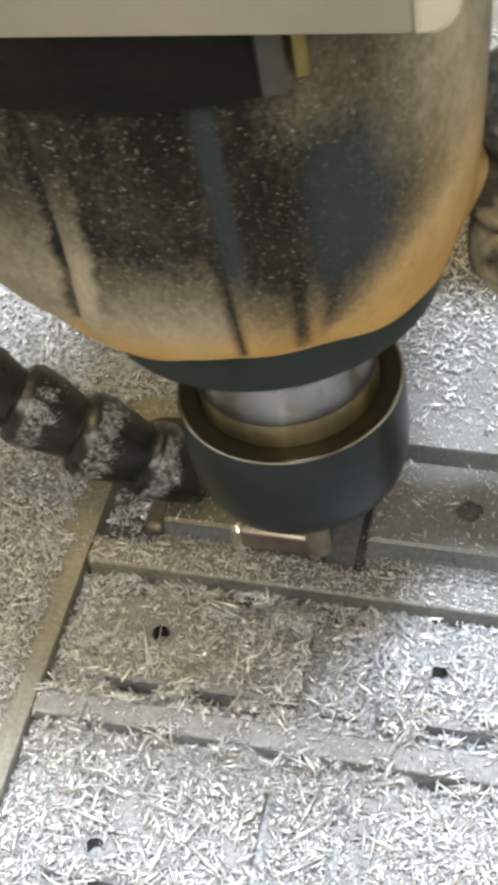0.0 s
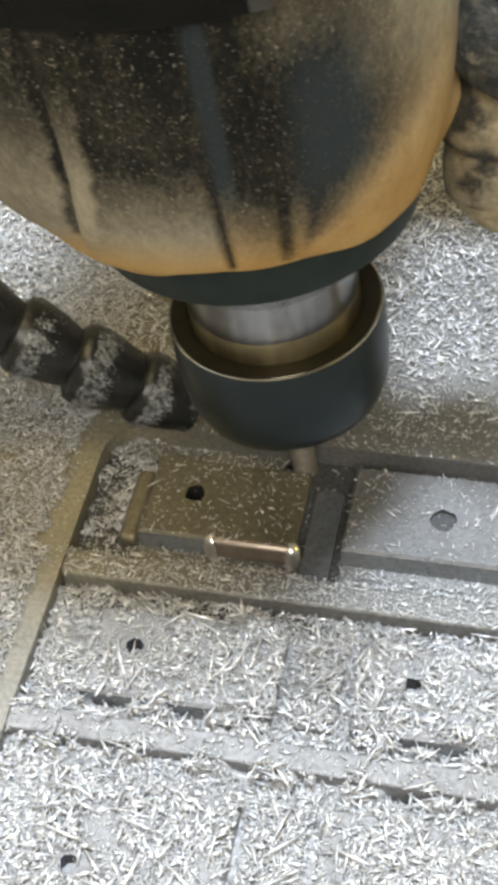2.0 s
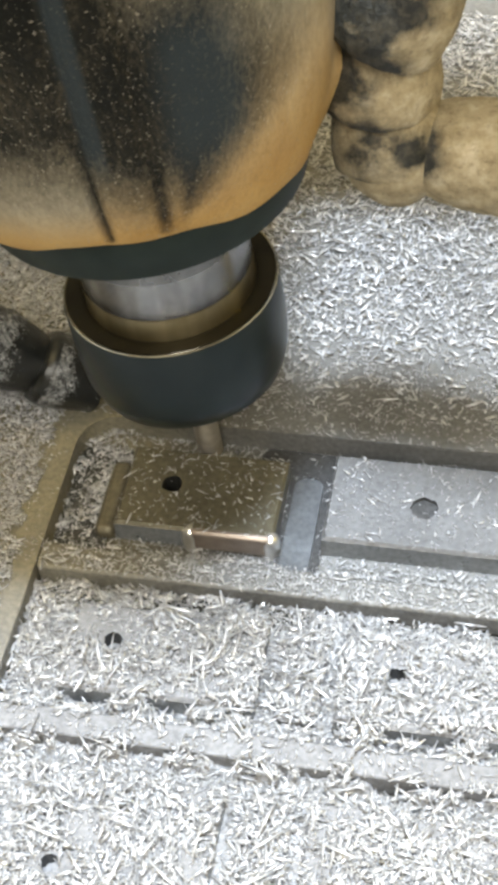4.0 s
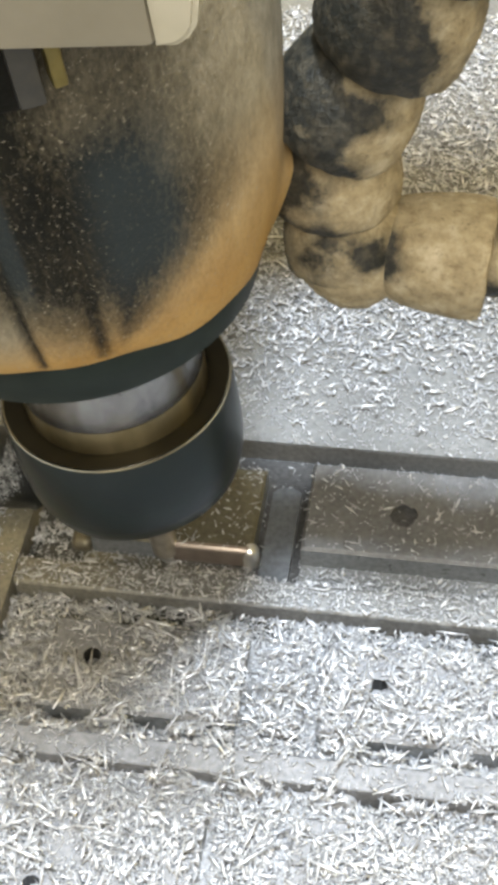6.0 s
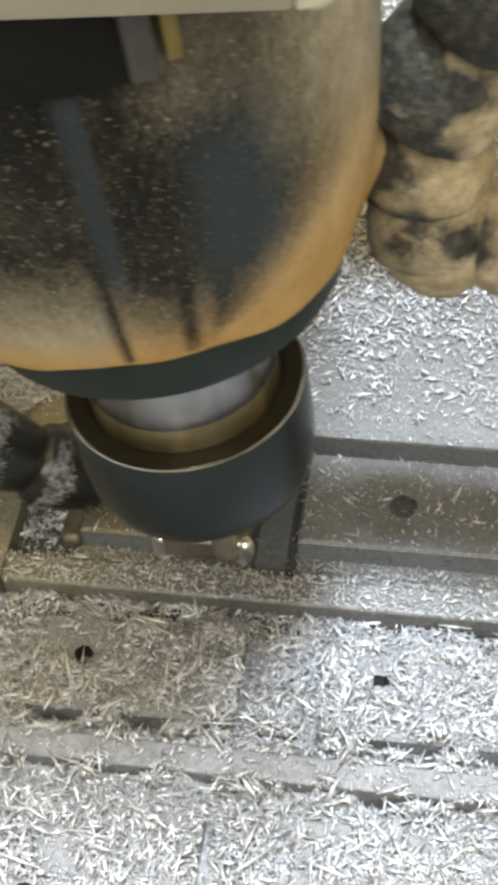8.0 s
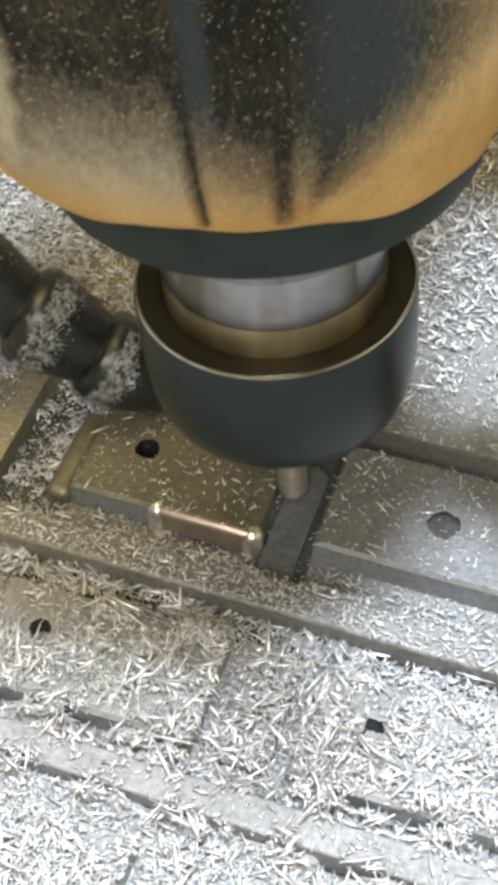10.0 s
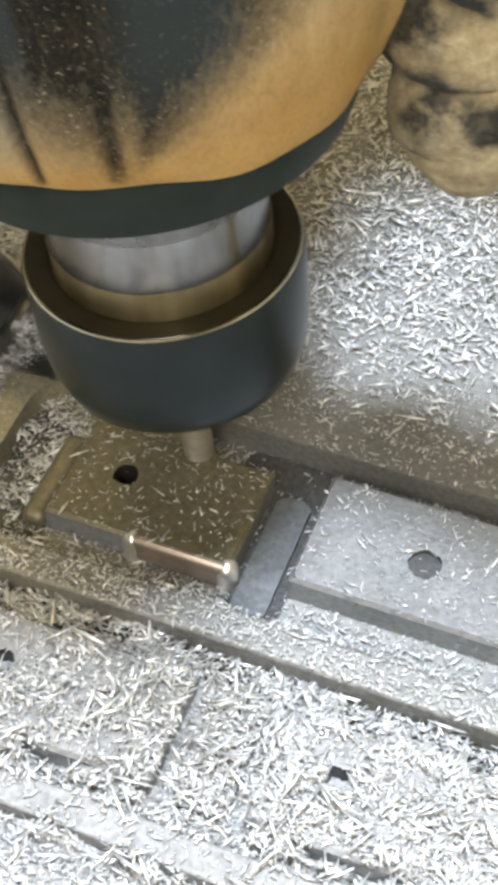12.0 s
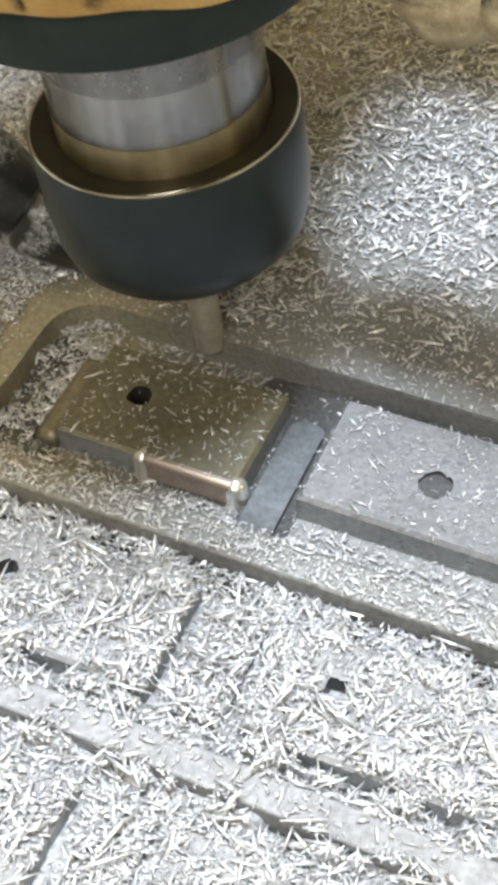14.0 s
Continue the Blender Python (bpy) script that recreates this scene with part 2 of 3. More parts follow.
# ---------------------------------------------------------------- workshop
FLOOR_Z, CEIL_Z, HALF = -0.95, 1.95, 2.6
tagged(mesh_object("floor", box(-HALF, HALF, -HALF, HALF, FLOOR_Z - 0.1, FLOOR_Z), M_FLOOR), "bare grey concrete workshop floor", "floor", kind="structure")
tagged(mesh_object("ceiling", box(-HALF, HALF, -HALF, HALF, CEIL_Z, CEIL_Z + 0.1), M_WALL), "plain painted workshop ceiling", "ceiling", kind="structure")
for side, b in (("wall_north", (-HALF, HALF, HALF, HALF + 0.1)), ("wall_south", (-HALF, HALF, -HALF - 0.1, -HALF)),
                ("wall_east", (HALF, HALF + 0.1, -HALF, HALF)), ("wall_west", (-HALF - 0.1, -HALF, -HALF, HALF))):
    tagged(mesh_object(side, box(*b, FLOOR_Z, CEIL_Z), M_WALL), "plain beige painted workshop wall", "wall", kind="structure")

table = tagged(new("machine_table"), "grey steel machine table under the aluminium plate", "machine table")
part("tabletop", box(-0.7, 0.8, -0.5, 0.9, -0.06, -0.0162, 0.004), M_TABLE, table)
for lx in (-0.62, 0.72):
    for ly in (-0.42, 0.82):
        part("leg", box(lx - 0.04, lx + 0.04, ly - 0.04, ly + 0.04, FLOOR_Z, -0.06, 0.004), M_TABLE, table)

# ---------------------------------------------------------------- milled plate
DEPTH = -0.006
POCKET_X, POCKET_Y = -0.0195, 0.0545
plate = tagged(new("milled_plate"), "thick aluminium plate milled into rows of pockets, covered with bright chips", "workpiece")
part("pocket_floor", box(-0.3, 0.36, -0.25, 0.42, -0.016, DEPTH, 0.0), M_RIM, plate, smooth=False)


def border():
    """The uncut rim round the pockets, with a rounded inner corner."""
    r, pts = 0.0085, []
    for i in range(13):
        a = radians(180 - 90 * i / 12)
        pts.append((POCKET_X + r + r * math.cos(a), POCKET_Y - r + r * math.sin(a)))
    outline = [(POCKET_X, -0.25)] + pts + [(0.36, POCKET_Y), (0.36, 0.42), (-0.3, 0.42), (-0.3, -0.25)]
    return prism(outline, DEPTH, 0.0, 0.0005)


part("rim", border(), M_RIM, plate, "uncut rim with oily film", smooth=False)
RIBS = [(-0.0195, 0.36, 0.0145, 0.0208), (-0.0195, 0.36, -0.0207, -0.0155), (-0.0195, 0.36, -0.0600, -0.0545)]
for x0, x1, y0, y1 in RIBS:
    part("rib", box(x0, x1, y0, y1, DEPTH, -0.0002, 0.0009 if y0 > 0 else 0.0005, 3), M_RIM if y0 > 0 else M_LIT_DUSTED, plate, smooth=False)


def boss(x0, x1, y0, y1, hx, hy, hr, hole_z=DEPTH + 0.0005, top=-0.0003, steps=72, square=False):
    """A raised island with a bored hole."""
    angles = sorted({2 * math.pi * i / steps for i in range(steps)})

    def out(a, inset):
        c, s = math.cos(a), math.sin(a)
        k = 1e9
        if abs(c) > 1e-9:
            k = min(k, ((x1 - inset if c > 0 else x0 + inset) - hx) / c)
        if abs(s) > 1e-9:
            k = min(k, ((y1 - inset if s > 0 else y0 + inset) - hy) / s)
        return hx + c * k, hy + s * k

    for cx in (x0, x1):
        for cy in (y0, y1):
            angles.append(math.atan2(cy - hy, cx - hx) % (2 * math.pi))
    angles = sorted(angles)
    bm = bmesh.new()

    def hole(a):
        k = hr / max(abs(math.cos(a)), abs(math.sin(a))) if square else hr
        k *= 1 + (0.13 if hr > 0.002 else 0.2) * noise.noise(Vector((2.2 * math.cos(a) + hx * 900, 2.2 * math.sin(a), hy * 900)))
        return hx + k * math.cos(a), hy + k * math.sin(a)

    loops = []
    for f in (lambda a: (*out(a, 0), DEPTH), lambda a: (*out(a, 0), top - 0.0007), lambda a: (*out(a, 0.0006), top),
              lambda a: (*hole(a), top), lambda a: (*hole(a), hole_z)):
        loops.append([bm.verts.new(f(a)) for a in angles])
    n = len(angles)
    for k, (lo, hi) in enumerate(zip(loops, loops[1:])):
        for i in range(n):
            face = bm.faces.new((lo[i], lo[(i + 1) % n], hi[(i + 1) % n], hi[i]))
            face.material_index = 1 if k == 0 else (2 if k == 3 else 0)
    bottom = bm.faces.new(loops[-1])
    bottom.material_index = 2
    bmesh.ops.remove_doubles(bm, verts=bm.verts, dist=1e-6)
    return bm


BOSSES = [  # x0, x1, y0, y1, hole x, hole y, hole radius, square
    (-0.0068, 0.0258, 0.0272, 0.0475, 0.003, 0.0383, 0.0021, False),
    (0.0350, 0.0860, 0.0287, 0.0505, 0.0543, 0.0388, 0.0027, False),
    (-0.0085, 0.0285, -0.0108, 0.0080, 0.0, 0.0, 0.0017, False),
    (0.0430, 0.0800, -0.0108, 0.0080, 0.0533, 0.0, 0.0014, True),
    (-0.0085, 0.0268, -0.0500, -0.0265, 0.0, -0.0445, 0.0017, False),
    (0.0415, 0.0800, -0.0500, -0.0265, 0.0533, -0.0445, 0.0017, False),
    (0.0945, 0.1300, 0.0287, 0.0505, 0.105, 0.0388, 0.0027, False),
    (0.0945, 0.1300, -0.0108, 0.0080, 0.105, 0.0, 0.0016, True),
    (0.0945, 0.1300, -0.0500, -0.0265, 0.105, -0.0445, 0.0017, False),
]
for x0, x1, y0, y1, hx, hy, hr, sq in BOSSES:
    filled = hr > 0.0025  # these holes are silted up with fine swarf
    part("boss", boss(x0, x1, y0, y1, hx, hy, hr, -0.0013 if filled else DEPTH + 0.0005, square=sq), [M_OIL_SHADE_PLATE if x0 < 0 < y0 else (M_PLATE if y0 > 0.02 else M_LIT_DUSTED), M_CUT, M_SILT_SHADE if filled else M_DARK], plate, smooth=False)
# dark floor showing beside the step: the boss wall's shade put into the colour
part("channel_floor", box(0.0258, 0.0350, 0.0212, 0.0500, DEPTH, DEPTH + 0.0004), M_SILT_SHADE, plate, "channel floor darkened for the shade of the boss wall", smooth=False)
part("silted_corner", prism(rounded(0.0190, 0.0354, 0.0478, 0.0543, 0.0022), DEPTH, DEPTH + 0.0005), M_SILT_SHADE, plate, "dark wet silt in the corner of the pocket", smooth=False)
for x0, x1, y0, y1, m in ((0.0272, 0.0331, 0.0216, 0.0462, M_SLOT), (0.0325, 0.0402, -0.0112, 0.0078, M_LIT_DUSTED), (0.0305, 0.0390, -0.0500, -0.0268, M_LIT_DUSTED)):
    bm = prism(rounded(x0, x1, y0, y1, 0.0016), DEPTH, -0.0042 if y0 > 0 else -0.0022, 0.0004)
    part("channel_step", bm, m, plate, "blue-grey step left standing in the channel" if y0 > 0 else "", smooth=False)

part("ledge", box(-0.0112, -0.0069, 0.0262, 0.0450, DEPTH, -0.0024, 0.0015, 4), M_TAN, plate, "low smooth step left beside the boss", smooth=False)
M_POLISH = make_plain("polished_cut_wall", (0.34, 0.285, 0.245), (0.46, 0.39, 0.34), 0.46, 0.85, 300, 0.05)
M_GLINT = make_plain("near_white_glint_metal", (0.86, 0.85, 0.83), (0.94, 0.93, 0.91), 0.30, 0.9, 300, 0.05)
bm = box(0.0085, 0.0254, 0.0264, 0.0285, DEPTH, -0.0001, 0.0013, 4)
cut = part("cut_wall", bm, M_POLISH, plate, "polished freshly cut wall")
# near-white domed posts added to make the bright glints at the wall's ends
for cx in (0.0088, 0.0250):
    bm = lathe([(0.0019, DEPTH), (0.0019, -0.0022)] + [(0.0019 * math.cos(radians(q)), -0.0022 + 0.0020 * math.sin(radians(q))) for q in (15, 30, 45, 60, 75, 87)], 24)
    bmesh.ops.translate(bm, verts=bm.verts, vec=(cx, 0.0280, 0))
    part("glint_post", bm, M_GLINT, cut)

# ---------------------------------------------------------------- swarf
rng = np.random.default_rng(7)


def inside(x, y, r):
    return (x > r[0]) & (x < r[1]) & (y > r[2]) & (y < r[3])


def drift(x):
    """Where swarf has drifted up against the front of a rib."""
    return np.sin(x * 430) + np.sin(x * 1130 + 1.7) + 0.6 * np.sin(x * 2700)


WAVES = [(k * math.cos(a), k * math.sin(a), q) for k, a, q in zip((310, 420, 560, 730, 940, 1200, 640), (0.3, 1.5, 2.6, 0.9, 2.1, 1.2, 0.0), (0.4, 2.0, 4.1, 5.2, 1.1, 3.0, 2.4))]


def clump(x, y):
    """Uneven gathering of loose swarf, about 0 to 1."""
    return np.clip(0.5 + sum(np.sin(u * x + v * y + q) for u, v, q in WAVES) / 5.0, 0, 1)


def ground(x, y):
    """Height of the metal or of the packed swarf, and how densely loose chips lie there."""
    z = np.zeros_like(x)
    dens = np.full_like(x, 0.85)
    pocket = (x > POCKET_X) & (y < POCKET_Y)
    front = pocket & (y < 0.0145)
    row = pocket & (y >= 0.0145)
    z[pocket] = DEPTH
    dens[row] = 0.18
    z[front] = -0.0042
    dens[front] = 1.0
    left = row & (x < -0.0075)
    z[left] = -0.0052
    dens[left] = 0.20 + 0.45 * clump(x[left], y[left])
    trench = row & (y < 0.0272)
    z[trench] = -0.0056
    dens[trench] = 0.25
    dens[inside(x, y, (0.0262, 0.0346, 0.0212, 0.0465))] = 0.015
    for i, (x0, x1, y0, y1) in enumerate(RIBS):
        m = inside(x, y, (x0, x1, y0, y1))
        z[m] = 0.0
        dens[m] = (0.34, 0.0, 0.6)[i] + (0.01 + 0.13 * clump(x[m], y[m]) if i == 1 else 0)
    for i, b in enumerate(BOSSES):
        m = inside(x, y, b[:4])
        z[m] = -0.0003
        dens[m] = 0.055 if i == 0 else (0.06 if i == 1 else 0.20 + 0.75 * clump(x[m], y[m]))
        if i > 1:
            hole = (x - b[4]) ** 2 + (y - b[5]) ** 2 < (b[6] * 1.5) ** 2
            dens[hole] = 0.02
        else:
            dens[(x - b[4]) ** 2 + (y - b[5]) ** 2 < (b[6] * 1.1) ** 2] = 0.02
    near = (~pocket) & (y < 0.084) & (x > 0.015)
    dens[near] = 0.30 + 0.16 * clump(x[near], y[near]) + 0.3 * np.clip((y[near] - 0.074) / 0.010, 0, 1)
    for b in BOSSES[2:]:
        ring = inside(x, y, (b[0] - 0.0015, b[1] + 0.0015, b[2] - 0.0022, b[3] + 0.0005)) & ~inside(x, y, b[:4])
        dens[ring] *= 0.35
        moat = inside(x, y, (b[0], b[1], b[2] - 0.0024, b[2]))
        full = clump(x[moat], y[moat] * 0.3)
        z[moat] = -0.0057 + 0.0040 * np.clip((full - 0.45) / 0.2, 0, 1)
        dens[moat] = 0.35 + 0.6 * full
    for x0, x1, y0, y1 in RIBS:
        strip = inside(x, y, (x0, x1, y0 - 0.0020, y0))
        heap = strip & (y < 0.012) & (drift(x) > 0.1)
        dens[strip] *= 0.75
        z[heap] = -0.0016
        dens[heap] = 0.95
    gap = pocket & (y > 0.0084) & (y < 0.0145)  # washed clear before the upper rib
    z[gap] = -0.0056 + 0.0012 * clump(x[gap], y[gap]) ** 2
    dens[gap] = 0.30 + 0.5 * clump(x[gap], y[gap])
    for x0, x1 in ((0.0325, 0.0402), (0.0305, 0.0390)):
        step = inside(x, y, (x0, x1, -0.05, 0.0078)) & ((y > -0.0112) if x0 > 0.032 else (y < -0.0268))
        z[step] = -0.0021
        dens[step] = 0.7
    for x0, x1, y0, y1 in RIBS[1:]:  # chips caught along the edges
        lip = inside(x, y, (x0, x1, y0 - 0.0006, y0 + 0.0008)) | inside(x, y, (x0, x1, y1 - 0.0005, y1 + 0.0008))
        z[lip] = np.maximum(z[lip], -0.0006)
        dens[lip] = 0.5 * clump(x[lip], y[lip])
    for b in BOSSES[2:]:
        lip = inside(x, y, (b[0], b[1], b[2] - 0.0005, b[2] + 0.0008))
        z[lip] = np.maximum(z[lip], -0.0006)
        dens[lip] = 0.7 * clump(x[lip], y[lip])
    side = inside(x, y, (-0.0195, -0.0085, -0.0150, 0.0086))
    z[side] = -0.0054 + 0.0012 * clump(x[side], y[side])
    dens[side] = 0.95
    void = (((x - 0.053) / 0.0042) ** 2 + ((y + 0.0212) / 0.0016) ** 2 < 1) | inside(x, y, (-0.0045, 0.0045, -0.0462, -0.0432))
    dens[void] = 0.05
    m = inside(x, y, (-0.0075, 0.007, -0.001, 0.008))
    dens[m] *= 0.35
    rim_l = (~pocket) & (x > -0.0250 + 0.0022 * (clump(x, y) - 0.5)) & (y < POCKET_Y + 0.005)
    dens[rim_l] = np.where(y[rim_l] > 0.02, 0.12, 0.55)
    corner = (x < -0.011) & (y > 0.046) & (np.hypot(x + 0.011, y - 0.046) > 0.0155)
    dens[corner & (x > -0.0268)] = 0.85
    rim_b = (~pocket) & (y < POCKET_Y + 0.004) & (x > -0.011)
    dens[rim_b] = 0.25
    return z, dens


def chips(name, count, area, length, width, pile, label, keep=1.0, plain=False):
    x = rng.uniform(area[0], area[1], count)
    y = rng.uniform(area[2], area[3], count)
    z, dens = ground(x, y)
    ok = rng.random(count) < dens * keep
    x, y, z, dens = x[ok], y[ok], z[ok], dens[ok]
    n = len(x)
    ln = rng.uniform(length[0], length[1], n) * rng.uniform(0.35, 1.0, n)
    wd = rng.uniform(width[0], width[1], n)
    low = dens < 0.37
    ln[low] *= 0.6
    wd[low] *= 0.8
    thick = wd * 0.10 + 0.00003
    yaw, roll = rng.uniform(0, 2 * np.pi, n), rng.normal(0, 0.42, n)
    pitch = rng.normal(0, 0.16, n) * np.where(low, 0.3, 1.0)
    curl = rng.normal(0, 0.05, n)
    z = z + np.where(low, 0.0002, rng.random(n) ** 1.5 * pile) + np.abs(np.sin(pitch)) * ln * 0.5 + 0.0002
    st = np.array([-0.5, 0.5] if plain else [-0.5, 0.0, 0.5])
    corner = np.array([(-0.5, -0.5), (0.5, -0.5), (0.5, 0.5), (-0.5, 0.5)])
    taper = np.array([0.8, 0.6] if plain else [0.55, 1.0, 0.35])
    lx = ln[:, None, None] * st[None, :, None] + 0 * corner[None, None, :, 0]
    ly = wd[:, None, None] * taper[None, :, None] * corner[None, None, :, 0]
    lz = thick[:, None, None] * corner[None, None, :, 1] + (curl * ln)[:, None, None] * (0.25 - st[None, :, None] ** 2)
    tw = rng.normal(0, 0.3, n)[:, None, None] * st[None, :, None] + roll[:, None, None]
    ly, lz = ly * np.cos(tw) - lz * np.sin(tw), ly * np.sin(tw) + lz * np.cos(tw)
    cp, sp = np.cos(pitch)[:, None, None], np.sin(pitch)[:, None, None]
    lx, lz = lx * cp - lz * sp, lx * sp + lz * cp
    cy, sy = np.cos(yaw)[:, None, None], np.sin(yaw)[:, None, None]
    gx, gy = lx * cy - ly * sy + x[:, None, None], lx * sy + ly * cy + y[:, None, None]
    co = np.stack([gx, gy, lz + z[:, None, None]], -1).reshape(-1, 3)
    spans = len(st) - 1
    quads = [(3, 2, 1, 0)]
    for s in range(spans):
        for k in range(4):
            quads.append((s * 4 + k, s * 4 + (k + 1) % 4, s * 4 + 4 + (k + 1) % 4, s * 4 + 4 + k))
    quads.append(tuple(4 * spans + k for k in range(4)))
    idx = (np.array(quads)[None] + 4 * len(st) * np.arange(n)[:, None, None]).reshape(-1)
    me = bpy.data.meshes.new(name)
    me.vertices.add(len(co))
    me.vertices.foreach_set("co", co.reshape(-1))
    me.loops.add(len(idx))
    me.loops.foreach_set("vertex_index", idx)
    me.polygons.add(len(idx) // 4)
    me.polygons.foreach_set("loop_start", np.arange(0, len(idx), 4))
    me.update(calc_edges=True)
    me.materials.append(M_CHIP)
    return tagged(new(name, me), label, "metal chips", kind="stuff")


def bed(name, x0, x1, y0, y1, z, amp, step=0.0009, material=None):
    """Packed fine swarf with a lumpy surface, washed out before the bosses."""
    def sink(x, y):
        if any(r[2] - 0.0020 < y < r[2] for r in RIBS) and y < 0.012 and drift(x) > 0.1:
            return -0.0008 - 0.0013 * min(1.0, drift(x))
        if x < -0.0090 and -0.0150 < y < 0.0090:
            return 0.0013
        pit = 1 - ((x - 0.053) / 0.0046) ** 2 - ((y + 0.0212) / 0.0020) ** 2
        if pit > 0:
            return 0.0024 * pit ** 0.5
        return (1.0 if clump(x, y * 0.3) < 0.52 else -0.4) * max([0.0] + [0.0014 for b in BOSSES if b[2] < 0.02 and b[0] < x < b[1] and b[2] - 0.0021 < y < b[2]])

    nx, ny = int((x1 - x0) / step), int((y1 - y0) / step)
    bm = bmesh.new()
    grid = [[bm.verts.new((x0 + (x1 - x0) * i / nx, y0 + (y1 - y0) * j / ny,
                           z - sink(x0 + (x1 - x0) * i / nx, y0 + (y1 - y0) * j / ny) + amp * (noise.noise(Vector((i * 0.45, j * 0.45, z * 900))) + 0.6 * noise.noise(Vector((i * 0.12, j * 0.12, 3)))))) for j in range(ny + 1)] for i in range(nx + 1)]
    for i in range(nx):
        for j in range(ny):
            bm.faces.new((grid[i][j], grid[i + 1][j], grid[i + 1][j + 1], grid[i][j + 1]))
    return tagged(mesh_object(name, bm, material or M_BED, None, "", True), "packed grey aluminium swarf filling the milled pockets", "swarf", kind="stuff")


bed("swarf_bed", -0.0193, 0.11, -0.0155, 0.0088, -0.0042, 0.0007)
bed("swarf_bed", -0.0193, 0.11, 0.0086, 0.0144, -0.0058, 0.0005, material=M_WET_SHADED)
bed("swarf_bed", -0.0193, 0.11, -0.0545, -0.0208, -0.0037, 0.0009)
bed("swarf_bed", -0.0194, -0.0085, 0.0209, 0.0500, -0.0054, 0.0005, material=M_WET_SHADED)
bed("swarf_bed", -0.0085, 0.11, 0.0209, 0.0262, -0.0063, 0.0005, material=M_WET_SHADED)
chips("loose_chips", 17000, (-0.0195, 0.10, -0.075, 0.0545), (0.0018, 0.0062), (0.00024, 0.00062), 0.0015, "dense bright needle-like aluminium chips over the milled pockets")
chips("flake_chips", 7000, (-0.0195, 0.10, -0.075, 0.0144), (0.0012, 0.0034), (0.00045, 0.00095), 0.0015, "broad bright aluminium flakes among the needles")
chips("long_chips", 3000, (-0.0195, 0.10, -0.075, 0.0144), (0.0050, 0.0090), (0.00030, 0.00058), 0.0024, "long thin bright aluminium slivers lying on the pile")
chips("small_chips", 90000, (-0.0195, 0.10, -0.075, 0.0545), (0.0007, 0.0026), (0.00016, 0.00042), 0.0014, "small broken aluminium chips filling the gaps between larger ones", plain=True)
chips("loose_chips", 13000, (-0.075, 0.115, 0.0545, 0.21), (0.0016, 0.0055), (0.00028, 0.00080), 0.0013, "bright scattered aluminium chips on the uncut plate")
chips("small_chips", 42000, (-0.075, 0.115, 0.0545, 0.21), (0.0006, 0.0022), (0.00018, 0.00050), 0.0010, "small broken aluminium chips scattered on the uncut plate", plain=True)
chips("loose_chips", 35000, (-0.085, -0.0235, -0.05, 0.12), (0.0010, 0.0032), (0.00022, 0.00055), 0.0016, "small grey aluminium chips heaped beside the pockets", plain=True)
chips("fine_chips", 18000, (-0.03, 0.10, 0.0145, 0.075), (0.0005, 0.0014), (0.00016, 0.00036), 0.0004, "fine aluminium chips sprinkled over the milled bosses", 0.9, True)

# ---------------------------------------------------------------- spindle
LEAN_Y = -4.5
spindle = tagged(new("milling_spindle"), "dark milling spindle caked with orange dried coolant, lowered onto the plate", "spindle")
part("end_mill", lathe([(0.0001, 0.0), (0.0024, 0.0), (0.0026, 0.0005), (0.0026, 0.0100), (0.0027, 0.0110), (0.0027, 0.032)], 32), M_CARBIDE, spindle, "slim carbide end mill")
nut = part("collet_nut", lathe([(0.0034, 0.0285), (0.0150, 0.0262), (0.0172, 0.0265), (0.0190, 0.0285), (0.0200, 0.0320), (0.0204, 0.0370), (0.0204, 0.0483),
                               (0.0202, 0.0488)], 128, False), M_NUT, spindle, "smooth blued steel collet nut")
part("bright_edge", lathe([(0.02025, 0.0487), (0.0201, 0.04905), (0.01985, 0.0491), (0.0197, 0.0489)], 128, False), M_EDGE, nut, "bright rim for the edge glint")
part("top_face", lathe([(0.0197, 0.0490), (0.0180, 0.0489), (0.0170, 0.0488), (0.0166, 0.0487), (0.0160, 0.0484)], 128, False), M_NUT_TOP, nut, "oily brown top face")
shaft = part("spindle_nose", lathe([(0.0159, 0.044), (0.0159, 0.0532), (0.01595, 0.0534), (0.01595, 0.0618)], 128, False), M_STEEL, spindle, "ground bright steel nose")
part("nose_collar", lathe([(0.0158, 0.0617), (0.0161, 0.0619), (0.0161, 0.079)], 128, False), M_STEEL_UP, shaft, "duller upper collar")
part("oil_ring", lathe([(0.01600, 0.0440), (0.01604, 0.0445), (0.01604, 0.0530), (0.01600, 0.0535)], 128, False), M_OILY, shaft, "oil-stained lower ring")
part("cap", lathe([(0.0164, 0.0772), (0.0164, 0.0749), (0.0272, 0.0741), (0.0285, 0.0748), (0.0291, 0.0768), (0.0296, 0.0800), (0.0297, 0.0840), (0.0285, 0.0870)], 128, False), M_CAP, spindle, "oily black lower cap")


def body_mesh():
    prof = [(0.0303, 0.0826), (0.0313, 0.0845), (0.0328, 0.0885), (0.0342, 0.0925), (0.0351, 0.0970), (0.0357, 0.1015), (0.0363, 0.1080), (0.0370, 0.1150), (0.0376, 0.1240), (0.0379, 0.1350), (0.0380, 0.25)]
    rows = []
    for (r0, z0), (r1, z1) in zip(prof, prof[1:]):
        k = max(2, int((z1 - z0) / 0.0012))
        rows += [(r0 + (r1 - r0) * i / k, z0 + (z1 - z0) * i / k) for i in range(k)]
    rows.append(prof[-1])
    return rows


def ease(v, lo, hi):
    k = max(0.0, min(1.0, (v - lo) / (hi - lo)))
    return k * k * (3 - 2 * k)


